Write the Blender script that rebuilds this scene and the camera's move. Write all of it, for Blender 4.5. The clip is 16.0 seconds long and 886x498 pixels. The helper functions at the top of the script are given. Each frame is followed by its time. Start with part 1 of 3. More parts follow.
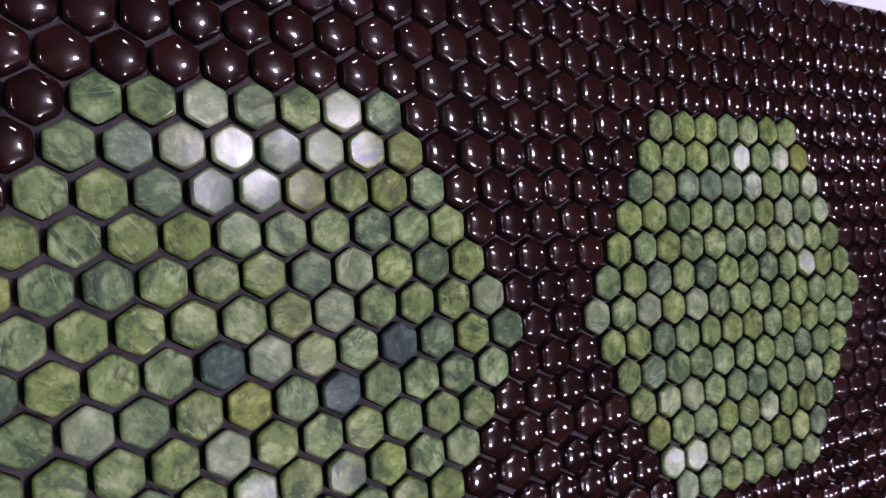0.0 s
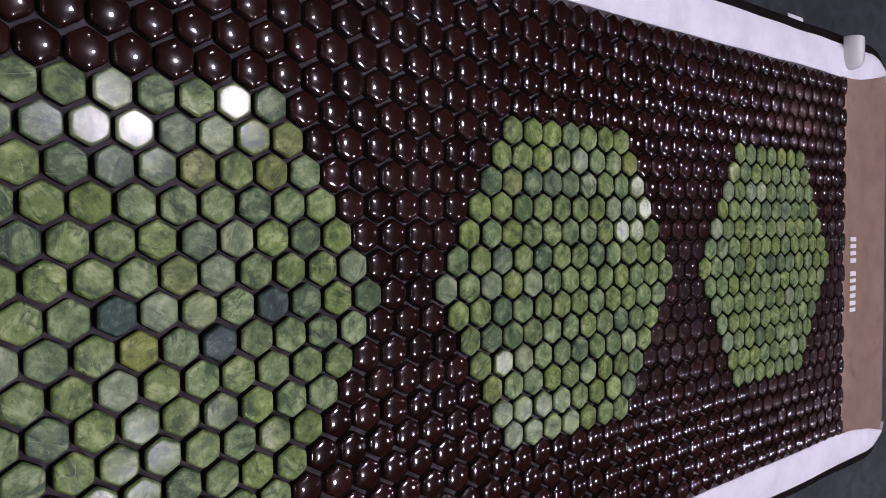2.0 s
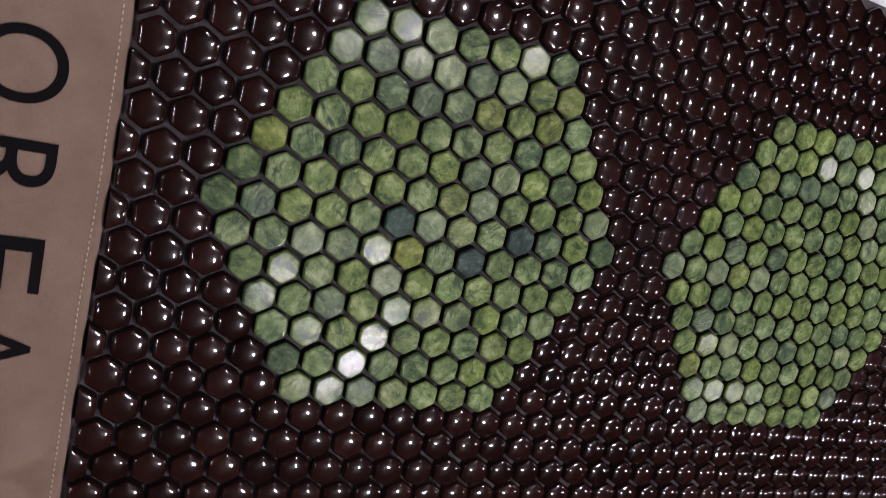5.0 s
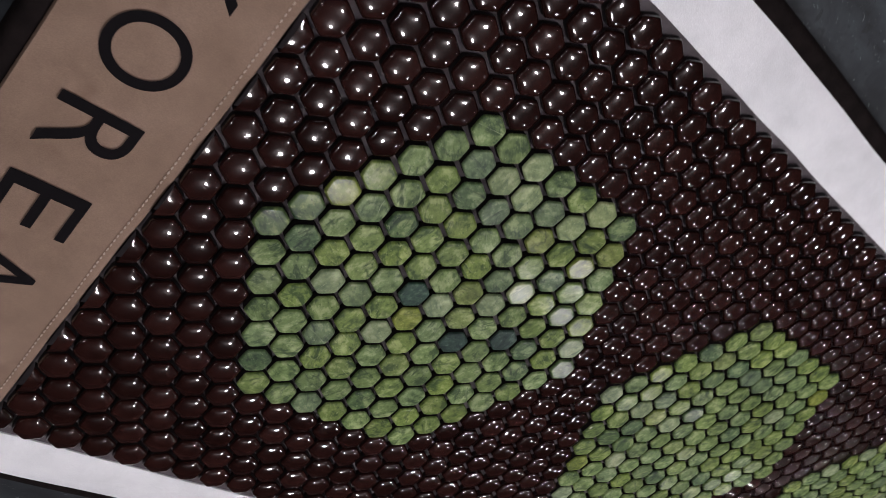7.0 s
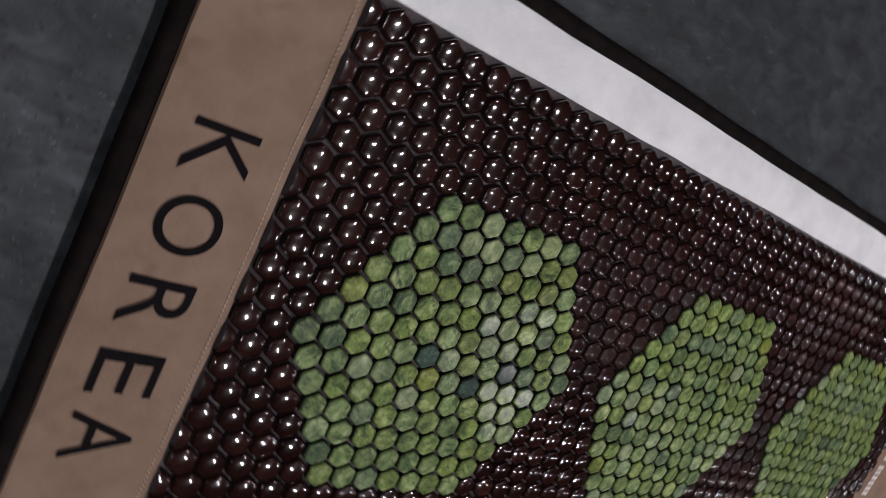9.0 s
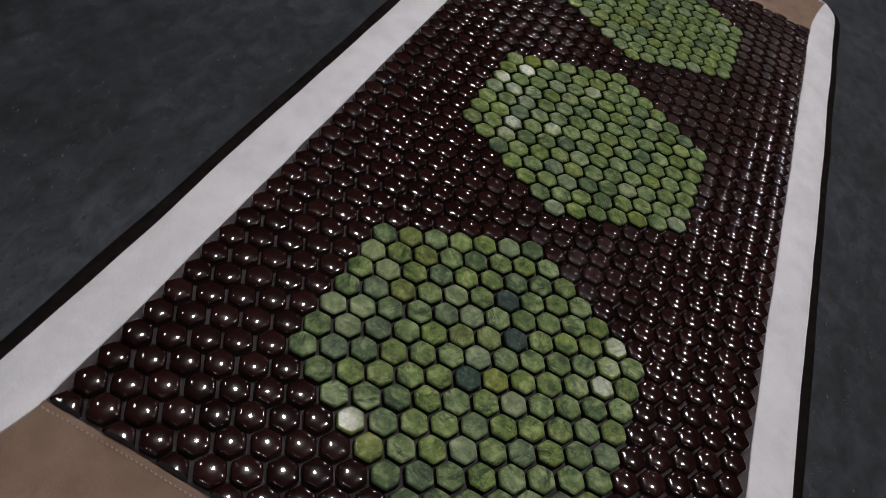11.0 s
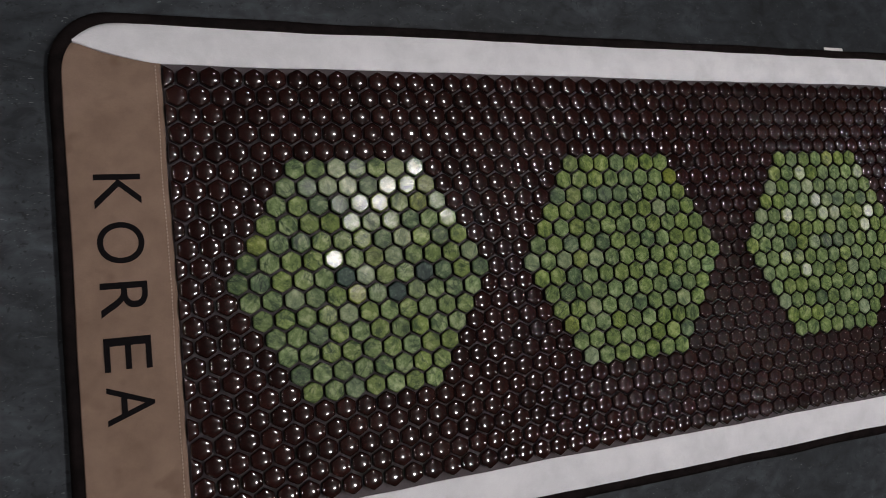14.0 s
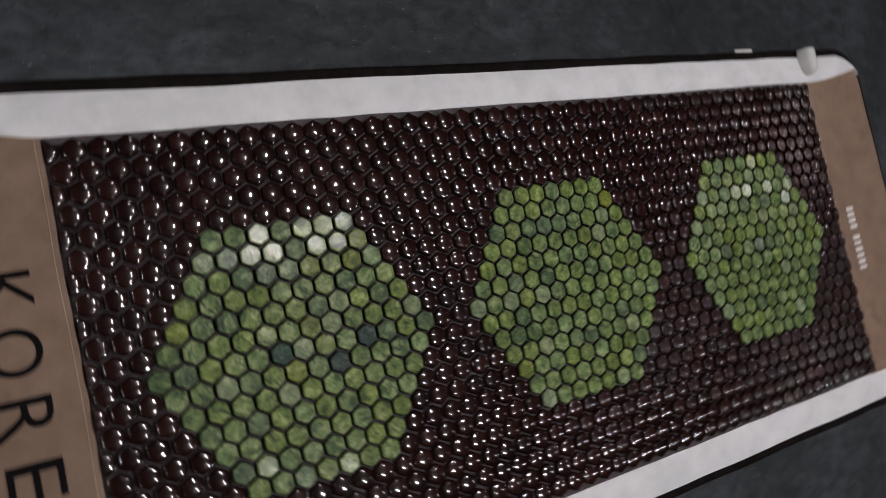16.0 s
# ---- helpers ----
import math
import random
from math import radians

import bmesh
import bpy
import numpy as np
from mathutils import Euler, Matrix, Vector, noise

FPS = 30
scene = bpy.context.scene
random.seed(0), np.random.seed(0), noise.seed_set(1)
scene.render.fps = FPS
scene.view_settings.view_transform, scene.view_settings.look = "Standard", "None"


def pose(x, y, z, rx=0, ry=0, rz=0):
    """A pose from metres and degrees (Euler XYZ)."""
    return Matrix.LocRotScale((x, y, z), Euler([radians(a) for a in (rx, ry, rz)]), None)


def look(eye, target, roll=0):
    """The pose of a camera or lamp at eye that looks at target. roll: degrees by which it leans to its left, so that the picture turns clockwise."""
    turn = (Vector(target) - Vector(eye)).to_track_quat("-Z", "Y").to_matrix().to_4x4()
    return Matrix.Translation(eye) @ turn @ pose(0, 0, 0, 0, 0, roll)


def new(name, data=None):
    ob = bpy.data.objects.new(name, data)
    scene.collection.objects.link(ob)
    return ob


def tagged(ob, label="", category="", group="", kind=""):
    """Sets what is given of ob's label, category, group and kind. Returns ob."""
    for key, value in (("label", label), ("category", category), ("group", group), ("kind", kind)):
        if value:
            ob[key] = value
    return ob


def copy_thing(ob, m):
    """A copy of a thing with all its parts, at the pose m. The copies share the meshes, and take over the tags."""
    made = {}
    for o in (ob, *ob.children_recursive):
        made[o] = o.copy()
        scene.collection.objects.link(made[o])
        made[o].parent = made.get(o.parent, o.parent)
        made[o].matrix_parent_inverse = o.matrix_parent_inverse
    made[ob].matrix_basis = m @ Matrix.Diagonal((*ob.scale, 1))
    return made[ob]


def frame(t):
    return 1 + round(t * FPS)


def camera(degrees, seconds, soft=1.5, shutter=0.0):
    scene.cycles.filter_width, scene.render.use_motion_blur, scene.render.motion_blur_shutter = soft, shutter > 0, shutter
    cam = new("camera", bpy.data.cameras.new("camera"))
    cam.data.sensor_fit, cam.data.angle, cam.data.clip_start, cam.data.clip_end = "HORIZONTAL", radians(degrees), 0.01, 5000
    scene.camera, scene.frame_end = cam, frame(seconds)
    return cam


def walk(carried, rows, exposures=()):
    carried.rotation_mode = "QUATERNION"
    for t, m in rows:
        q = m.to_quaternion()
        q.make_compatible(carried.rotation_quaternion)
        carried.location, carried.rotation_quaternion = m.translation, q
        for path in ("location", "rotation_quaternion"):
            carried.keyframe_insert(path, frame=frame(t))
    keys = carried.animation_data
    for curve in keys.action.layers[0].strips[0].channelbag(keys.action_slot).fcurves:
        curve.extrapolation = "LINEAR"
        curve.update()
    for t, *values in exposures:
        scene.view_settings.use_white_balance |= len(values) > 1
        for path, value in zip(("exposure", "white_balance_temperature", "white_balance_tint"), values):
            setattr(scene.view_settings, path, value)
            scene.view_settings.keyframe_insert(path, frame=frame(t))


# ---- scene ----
cam = camera(59.5, 16.0, 0.6, 0.42)
PATH = [
    (0, (-0.541, 0.046, 0.435), (0.532, 0.08, -1.252), 84.4),
    (0.5, (-0.553, 0.046, 0.467), (0.586, 0.032, -1.177), 89.5),
    (1, (-0.572, 0.045, 0.491), (0.626, 0.012, -1.111), 90.5),
    (1.5, (-0.576, 0.048, 0.505), (0.681, 0.004, -1.05), 90.9),
    (2, (-0.579, 0.057, 0.516), (0.722, -0.015, -1.002), 92.1),
    (2.5, (-0.58, 0.058, 0.521), (0.729, -0.039, -0.988), 93.4),
    (3, (-0.578, 0.058, 0.524), (0.726, -0.046, -0.989), 95.0),
    (3.3, (-0.574, 0.058, 0.54), (0.696, -0.055, -1.001), 97.2),
    (3.5, (-0.573, 0.052, 0.542), (0.573, -0.071, -1.092), 98.8),
    (3.7, (-0.572, 0.049, 0.549), (0.48, -0.08, -1.147), 100.6),
    (4, (-0.576, 0.054, 0.562), (0.275, -0.121, -1.239), 105.9),
    (4.2, (-0.59, 0.051, 0.574), (0.195, -0.129, -1.257), 106.8),
    (6.3, (-0.698, 0.201, 0.468), (0.368, -0.522, -1.062), 156.4),
    (6.5, (-0.714, 0.205, 0.453), (0.36, -0.513, -1.074), 157.6),
    (7, (-0.772, 0.236, 0.461), (0.393, -0.421, -1.026), 157.0),
    (7.5, (-0.822, 0.226, 0.462), (0.401, -0.362, -1.007), 159.1),
    (8, (-0.858, 0.233, 0.495), (0.363, -0.347, -0.979), 158.8),
    (8.2, (-0.875, 0.248, 0.507), (0.353, -0.314, -0.969), 157.6),
    (10.3, (-0.883, 0.092, 0.605), (0.437, 0.209, -0.894), 45.0),
    (10.5, (-0.868, 0.066, 0.599), (0.495, 0.195, -0.859), 36.5),
    (11, (-0.839, 0.027, 0.587), (0.549, 0.165, -0.846), 24.7),
    (11.5, (-0.828, 0.005, 0.646), (0.608, 0.187, -0.734), 14.8),
    (12, (-0.83, -0.005, 0.732), (0.553, 0.172, -0.702), 7.9),
    (12.4, (-0.783, -0.019, 0.772), (0.341, 0.213, -0.865), 21.0),
    (12.5, (-0.771, -0.023, 0.783), (0.325, 0.21, -0.873), 23.1),
    (12.6, (-0.765, -0.017, 0.79), (0.322, 0.202, -0.874), 26.6),
    (12.8, (-0.736, -0.025, 0.811), (0.321, 0.21, -0.87), 37.1),
    (13, (-0.701, -0.043, 0.844), (0.257, 0.145, -0.902), 49.2),
    (13.2, (-0.693, -0.036, 0.86), (0.266, 0.083, -0.891), 58.8),
    (13.5, (-0.668, -0.052, 0.904), (0.235, 0.096, -0.874), 66.5),
    (14, (-0.683, -0.054, 0.97), (0.087, 0.104, -0.869), 73.7),
    (14.5, (-0.714, -0.048, 0.994), (0.138, 0.102, -0.809), 75.5),
    (15, (-0.707, -0.028, 0.989), (0.228, 0.112, -0.773), 76.8),
    (15.5, (-0.698, -0.004, 0.97), (0.29, 0.121, -0.765), 78.0),
    (15.8, (-0.688, 0.026, 0.917), (0.316, 0.125, -0.81), 79.4),
    (16, (-0.684, 0.027, 0.886), (0.311, 0.143, -0.845), 72.2),
]
walk(cam, [(t, look(eye, target, roll)) for t, eye, target, roll in PATH],
     [(0, 0.53, 5850, 37), (2, 0.28, 5950, 29), (4.2, 0.24, 6150, 22), (6.3, 0.22, 6400, 15), (8.2, 0.22, 6400, 14), (10.3, -0.23, 6550, 12), (16, -0.22, 6600, 11)])

# ---- world, room light and exposure ----
world = bpy.data.worlds.new("world")
world.use_nodes = True
scene.world = world
world.node_tree.nodes["Background"].inputs["Color"].default_value = (0.55, 0.6, 0.7, 1)
world.node_tree.nodes["Background"].inputs["Strength"].default_value = 0.0

P = 0.0265                      # pitch of the tiles along a row
R = P * math.sqrt(3) / 2        # pitch of the rows
CEIL = 2.4
GLOBES = [(0.34, 0.45, 60), (0.34, -0.82, 56)]
GLOBE_DROP = 0.2                # the globes' centres hang this far below the ceiling
DOWNLIGHTS = [(0.32, 1.75, 5, 0.16), (3.25, 0.32, 10, 0.17), (2.2, -0.98, 8, 0.16), (4.2, -1.36, 5, 0.14), (-2.3, -0.95, 8, 0.16)]
LAMP_COLOUR = (1.0, 0.96, 0.955)
for lx, ly, watts, across in DOWNLIGHTS:
    lamp = bpy.data.lights.new("downlight_beam", "AREA")
    lamp.shape, lamp.size, lamp.energy, lamp.color = "DISK", across, watts, LAMP_COLOUR
    new("downlight_beam", lamp).matrix_world = pose(lx, ly, CEIL - 0.012)


for lx, ly, watts in GLOBES:
    lamp = bpy.data.lights.new("globe_glow", "POINT")
    lamp.shadow_soft_size, lamp.energy, lamp.color = 0.085, watts, LAMP_COLOUR
    new("globe_glow", lamp).matrix_world = pose(lx, ly, CEIL - GLOBE_DROP)

TUBE = (-2.4, 0.15, CEIL - 0.05)
lamp = bpy.data.lights.new("tube_glow", "AREA")
lamp.shape, lamp.size, lamp.size_y, lamp.energy, lamp.color = "RECTANGLE", 0.03, 1.2, 13, LAMP_COLOUR
new("tube_glow", lamp).matrix_world = pose(*TUBE)


# ---- materials ----
def material(name, rough=0.6, metal=0.0, spec=0.5):
    m = bpy.data.materials.new(name)
    m.use_nodes = True
    b = m.node_tree.nodes["Principled BSDF"]
    b.inputs["Roughness"].default_value = rough
    b.inputs["Metallic"].default_value = metal
    b.inputs["Specular IOR Level"].default_value = spec
    return m, m.node_tree.nodes, m.node_tree.links, b


def ramp(nodes, stops):
    r = nodes.new("ShaderNodeValToRGB")
    while len(r.color_ramp.elements) < len(stops):
        r.color_ramp.elements.new(0.5)
    for e, (at, c) in zip(r.color_ramp.elements, stops):
        e.position, e.color = at, (*c, 1)
    return r


def noise_tex(nodes, links, vec, scale, detail=4, rough=0.55, distort=0.0):
    n = nodes.new("ShaderNodeTexNoise")
    n.inputs["Scale"].default_value, n.inputs["Detail"].default_value = scale, detail
    n.inputs["Roughness"].default_value, n.inputs["Distortion"].default_value = rough, distort
    links.new(vec, n.inputs["Vector"])
    return n


def bump(nodes, links, b, height, strength, distance, below=None):
    n = nodes.new("ShaderNodeBump")
    n.inputs["Strength"].default_value, n.inputs["Distance"].default_value = strength, distance
    links.new(height, n.inputs["Height"])
    if below:
        links.new(below.outputs["Normal"], n.inputs["Normal"])
    links.new(n.outputs["Normal"], b.inputs["Normal"])
    return n


def mix(nodes, links, a, b, fac, mode="MIX"):
    n = nodes.new("ShaderNodeMix")
    n.data_type, n.blend_type = "RGBA", mode
    for socket, v in ((n.inputs[6], a), (n.inputs[7], b), (n.inputs[0], fac)):
        if isinstance(v, (tuple, float, int)):
            socket.default_value = (*v, 1) if isinstance(v, tuple) else v
        else:
            links.new(v, socket)
    return n.outputs[2]


def object_vec(nodes, links, stretch=(1, 1, 1), shuffle=None):
    """Object coordinates, moved by a random amount for each piece."""
    tc = nodes.new("ShaderNodeTexCoord")
    mp = nodes.new("ShaderNodeMapping")
    mp.inputs["Scale"].default_value = stretch
    links.new(tc.outputs["Object"], mp.inputs["Vector"])
    if shuffle is None:
        return mp.outputs["Vector"]
    mul = nodes.new("ShaderNodeVectorMath")
    mul.operation = "SCALE"
    mul.inputs[0].default_value = (37.0, 91.0, 53.0)
    links.new(shuffle, mul.inputs["Scale"])
    links.new(mul.outputs[0], mp.inputs["Location"])
    if stretch != (1, 1, 1):
        turn = nodes.new("ShaderNodeMath")
        turn.operation = "MULTIPLY"
        turn.inputs[1].default_value = 40.0
        links.new(shuffle, turn.inputs[0])
        rot = nodes.new("ShaderNodeVectorRotate")
        rot.rotation_type = "Z_AXIS"
        links.new(tc.outputs["Object"], rot.inputs["Vector"])
        links.new(turn.outputs[0], rot.inputs["Angle"])
        links.new(rot.outputs[0], mp.inputs["Vector"])
    return mp.outputs["Vector"]


def jade(name, dark, mid, light, vein, streak=1.0):
    """Polished serpentine: blotches with ragged borders, dark veins, fine specks and a few pale cracks."""
    m, n, l, b = material(name, 0.5, spec=0.2)
    info = n.new("ShaderNodeObjectInfo")
    vec = object_vec(n, l, (1, 0.75, 1), info.outputs["Random"])
    cloud = noise_tex(n, l, vec, 95, 8, 0.68, 0.15)
    r = ramp(n, [(0.36, dark), (0.45, tuple(x * 0.88 for x in mid)), (0.52, tuple(x * 1.08 for x in mid)), (0.58, light), (0.68, tuple(x * 1.3 for x in light))])
    l.new(cloud.outputs["Fac"], r.inputs["Fac"])
    lines = noise_tex(n, l, vec, 70, 3, 0.5, 0.2)
    v = ramp(n, [(0.44, (0, 0, 0)), (0.49, (1, 1, 1)), (0.505, (1, 1, 1)), (0.55, (0, 0, 0))])
    l.new(lines.outputs["Fac"], v.inputs["Fac"])
    where = noise_tex(n, l, vec, 75, 2, 0.5)
    wr = ramp(n, [(0.42, (0.0, 0.0, 0.0)), (0.58, (1, 1, 1))])
    l.new(where.outputs["Fac"], wr.inputs["Fac"])
    spread = mix(n, l, v.outputs["Color"], wr.outputs["Color"], 1.0, "MULTIPLY")
    fade = n.new("ShaderNodeMath")
    fade.operation = "MULTIPLY"
    fade.inputs[1].default_value = 0.7 * streak
    l.new(spread, fade.inputs[0])
    c = mix(n, l, r.outputs["Color"], vein, fade.outputs[0])
    pale = noise_tex(n, l, vec, 330, 4, 0.7)
    pv = ramp(n, [(0.6, (0, 0, 0)), (0.69, (0.5, 0.5, 0.5))])
    l.new(pale.outputs["Fac"], pv.inputs["Fac"])
    c = mix(n, l, c, tuple(min(1, x * 1.3 + 0.03) for x in light), pv.outputs["Color"])
    spk = ramp(n, [(0.32, (0.7, 0.7, 0.7)), (0.39, (0, 0, 0))])
    l.new(pale.outputs["Fac"], spk.inputs["Fac"])
    c = mix(n, l, c, vein, spk.outputs["Color"])
    drawn = noise_tex(n, l, object_vec(n, l, (1, 0.16, 1), info.outputs["Random"]), 170, 5, 0.62, 0.25)
    dr = ramp(n, [(0.34, (0.95, 0.95, 0.95)), (0.43, (0.35, 0.35, 0.35)), (0.49, (0, 0, 0))])
    l.new(drawn.outputs["Fac"], dr.inputs["Fac"])
    c = mix(n, l, c, vein, mix(n, l, dr.outputs["Color"], wr.outputs["Color"], 1.0, "MULTIPLY"))
    crack = noise_tex(n, l, object_vec(n, l, (1, 0.2, 1), info.outputs["Random"]), 90, 0, 0.4)
    cr = ramp(n, [(0.494, (0, 0, 0)), (0.5, (0.5, 0.5, 0.5)), (0.506, (0, 0, 0))])
    l.new(crack.outputs["Fac"], cr.inputs["Fac"])
    c = mix(n, l, c, tuple(min(1, x * 1.3 + 0.06) for x in light), mix(n, l, cr.outputs["Color"], wr.outputs["Color"], 1.0, "MULTIPLY"))
    hsv = n.new("ShaderNodeHueSaturation")
    val = n.new("ShaderNodeMapRange")
    val.inputs["To Min"].default_value, val.inputs["To Max"].default_value = 0.84, 1.14
    l.new(info.outputs["Random"], val.inputs["Value"])
    l.new(val.outputs[0], hsv.inputs["Value"])
    tone = n.new("ShaderNodeMath")
    tone.operation = "MULTIPLY"
    tone.inputs[1].default_value = 17.31
    l.new(info.outputs["Random"], tone.inputs[0])
    frac = n.new("ShaderNodeMath")
    frac.operation = "FRACT"
    l.new(tone.outputs[0], frac.inputs[0])
    hue = n.new("ShaderNodeMapRange")
    hue.inputs["To Min"].default_value, hue.inputs["To Max"].default_value = 0.488, 0.518
    l.new(frac.outputs[0], hue.inputs["Value"])
    l.new(hue.outputs[0], hsv.inputs["Hue"])
    sat = n.new("ShaderNodeMapRange")
    sat.inputs["To Min"].default_value, sat.inputs["To Max"].default_value = 1.22, 0.92
    l.new(frac.outputs[0], sat.inputs["Value"])
    l.new(sat.outputs[0], hsv.inputs["Saturation"])
    l.new(c, hsv.inputs["Color"])
    l.new(hsv.outputs["Color"], b.inputs["Base Color"])
    b.inputs["Coat Weight"].default_value = 0.3
    rr = n.new("ShaderNodeMapRange")
    rr.inputs["To Min"].default_value, rr.inputs["To Max"].default_value = 0.03, 0.25
    l.new(cloud.outputs["Fac"], rr.inputs["Value"])
    l.new(rr.outputs[0], b.inputs["Coat Roughness"])
    grain = bump(n, l, b, cloud.outputs["Fac"], 0.3, 0.0004)
    l.new(grain.outputs["Normal"], b.inputs["Coat Normal"])
    return m


JADE = {
    "green": jade("jade_green", (0.048, 0.082, 0.027), (0.134, 0.188, 0.065), (0.230, 0.282, 0.126), (0.024, 0.048, 0.018)),
    "dark": jade("jade_dark", (0.028, 0.056, 0.024), (0.070, 0.112, 0.046), (0.150, 0.196, 0.088), (0.012, 0.024, 0.016)),
    "slate": jade("jade_slate", (0.012, 0.027, 0.022), (0.028, 0.055, 0.043), (0.066, 0.108, 0.078), (0.010, 0.019, 0.023), 0.6),
    "cool": jade("jade_cool", (0.054, 0.086, 0.044), (0.108, 0.154, 0.078), (0.190, 0.238, 0.128), (0.030, 0.048, 0.037), 0.7),
    "pale": jade("jade_pale", (0.110, 0.150, 0.078), (0.180, 0.226, 0.120), (0.265, 0.306, 0.180), (0.070, 0.104, 0.061), 0.6),
    "olive": jade("jade_olive", (0.070, 0.094, 0.022), (0.150, 0.186, 0.050), (0.236, 0.268, 0.098), (0.044, 0.061, 0.021)),
}


def glazed(name, island):
    """Dark brown glazed ceramic."""
    m, n, l, b = material(name, 0.6, spec=0.0)
    b.inputs["Coat IOR"].default_value = 1.7
    b.inputs["Coat Weight"].default_value = 1.0
    src = n.new("ShaderNodeNewGeometry").outputs["Random Per Island"] if island else n.new("ShaderNodeObjectInfo").outputs["Random"]
    vec = object_vec(n, l, (1, 1, 1), src)
    c1 = noise_tex(n, l, vec, 90, 4)
    r = ramp(n, [(0.3, (0.0120, 0.0041, 0.0036)), (0.55, (0.0180, 0.0060, 0.0051)), (0.8, (0.0260, 0.0084, 0.0068))])
    l.new(c1.outputs["Fac"], r.inputs["Fac"])
    hsv = n.new("ShaderNodeHueSaturation")
    val = n.new("ShaderNodeMapRange")
    val.inputs["To Min"].default_value, val.inputs["To Max"].default_value = 0.65, 1.35
    l.new(src, val.inputs["Value"])
    l.new(val.outputs[0], hsv.inputs["Value"])
    l.new(r.outputs["Color"], hsv.inputs["Color"])
    l.new(hsv.outputs["Color"], b.inputs["Base Color"])
    smear = noise_tex(n, l, vec, 160, 3)
    rr = n.new("ShaderNodeMapRange")
    rr.inputs["From Min"].default_value, rr.inputs["From Max"].default_value = 0.35, 0.75
    rr.inputs["To Min"].default_value, rr.inputs["To Max"].default_value = 0.045, 0.11
    l.new(smear.outputs["Fac"], rr.inputs["Value"])
    l.new(rr.outputs[0], b.inputs["Coat Roughness"])
    skin = bump(n, l, b, noise_tex(n, l, vec, 110, 2).outputs["Fac"], 0.13, 0.0006)
    l.new(skin.outputs["Normal"], b.inputs["Coat Normal"])
    return m


GLAZE = glazed("brown_glaze", False)
GLAZE_JOINED = glazed("brown_glaze_far", True)


def cloth(name, stops, scale, weave, rough=0.9, strength=0.3, stain=None, spec=0.2):
    m, n, l, b = material(name, rough, spec=spec)
    vec = object_vec(n, l)
    big = noise_tex(n, l, vec, scale, 5, 0.6)
    r = ramp(n, stops)
    l.new(big.outputs["Fac"], r.inputs["Fac"])
    c = r.outputs["Color"]
    fine = noise_tex(n, l, vec, weave, 3, 0.7)
    shade = ramp(n, [(0.3, (0.82, 0.82, 0.82)), (0.7, (1.1, 1.1, 1.1))])
    l.new(fine.outputs["Fac"], shade.inputs["Fac"])
    c = mix(n, l, c, shade.outputs["Color"], 1.0, "MULTIPLY")
    if stain:
        spot = noise_tex(n, l, vec, stain[0], 2, 0.5, 0.3)
        sp = ramp(n, [(0.62, (0, 0, 0)), (0.75, (0.55, 0.55, 0.55))])
        l.new(spot.outputs["Fac"], sp.inputs["Fac"])
        c = mix(n, l, c, stain[1], sp.outputs["Color"])
    l.new(c, b.inputs["Base Color"])
    low = bump(n, l, b, big.outputs["Fac"], 0.25, 0.004)
    bump(n, l, b, fine.outputs["Fac"], strength, 0.0005, low)
    return m


WHITE_CLOTH = cloth("white_leatherette", [(0.3, (0.65, 0.66, 0.69)), (0.55, (0.76, 0.765, 0.80)), (0.8, (0.82, 0.825, 0.85))], 24, 1500, 0.62, 0.15, (38, (0.64, 0.64, 0.68)))
TAN_SUEDE = cloth("tan_suede", [(0.25, (0.19, 0.128, 0.095)), (0.5, (0.235, 0.16, 0.12)), (0.8, (0.28, 0.195, 0.15))], 22, 1300, 0.95, 0.3, (26, (0.15, 0.095, 0.066)))
BLACK_CLOTH = cloth("black_edging", [(0.3, (0.006, 0.005, 0.005)), (0.7, (0.016, 0.012, 0.012))], 60, 1600, 0.9, 0.5, None, 0.03)
GREY_NET = cloth("grey_backing", [(0.3, (0.068, 0.058, 0.064)), (0.7, (0.104, 0.090, 0.098))], 40, 2200, 0.85, 0.5)
STITCH = cloth("pale_thread", [(0.3, (0.42, 0.33, 0.27)), (0.7, (0.52, 0.42, 0.35))], 200, 2500, 0.8)
WHITE_PRINT = material("white_print", 0.55)[0]
WHITE_PRINT.node_tree.nodes["Principled BSDF"].inputs["Base Color"].default_value = (0.72, 0.7, 0.7, 1)
BLACK_PRINT = material("black_print", 0.8, spec=0.02)[0]
BLACK_PRINT.node_tree.nodes["Principled BSDF"].inputs["Base Color"].default_value = (0.008, 0.007, 0.008, 1)


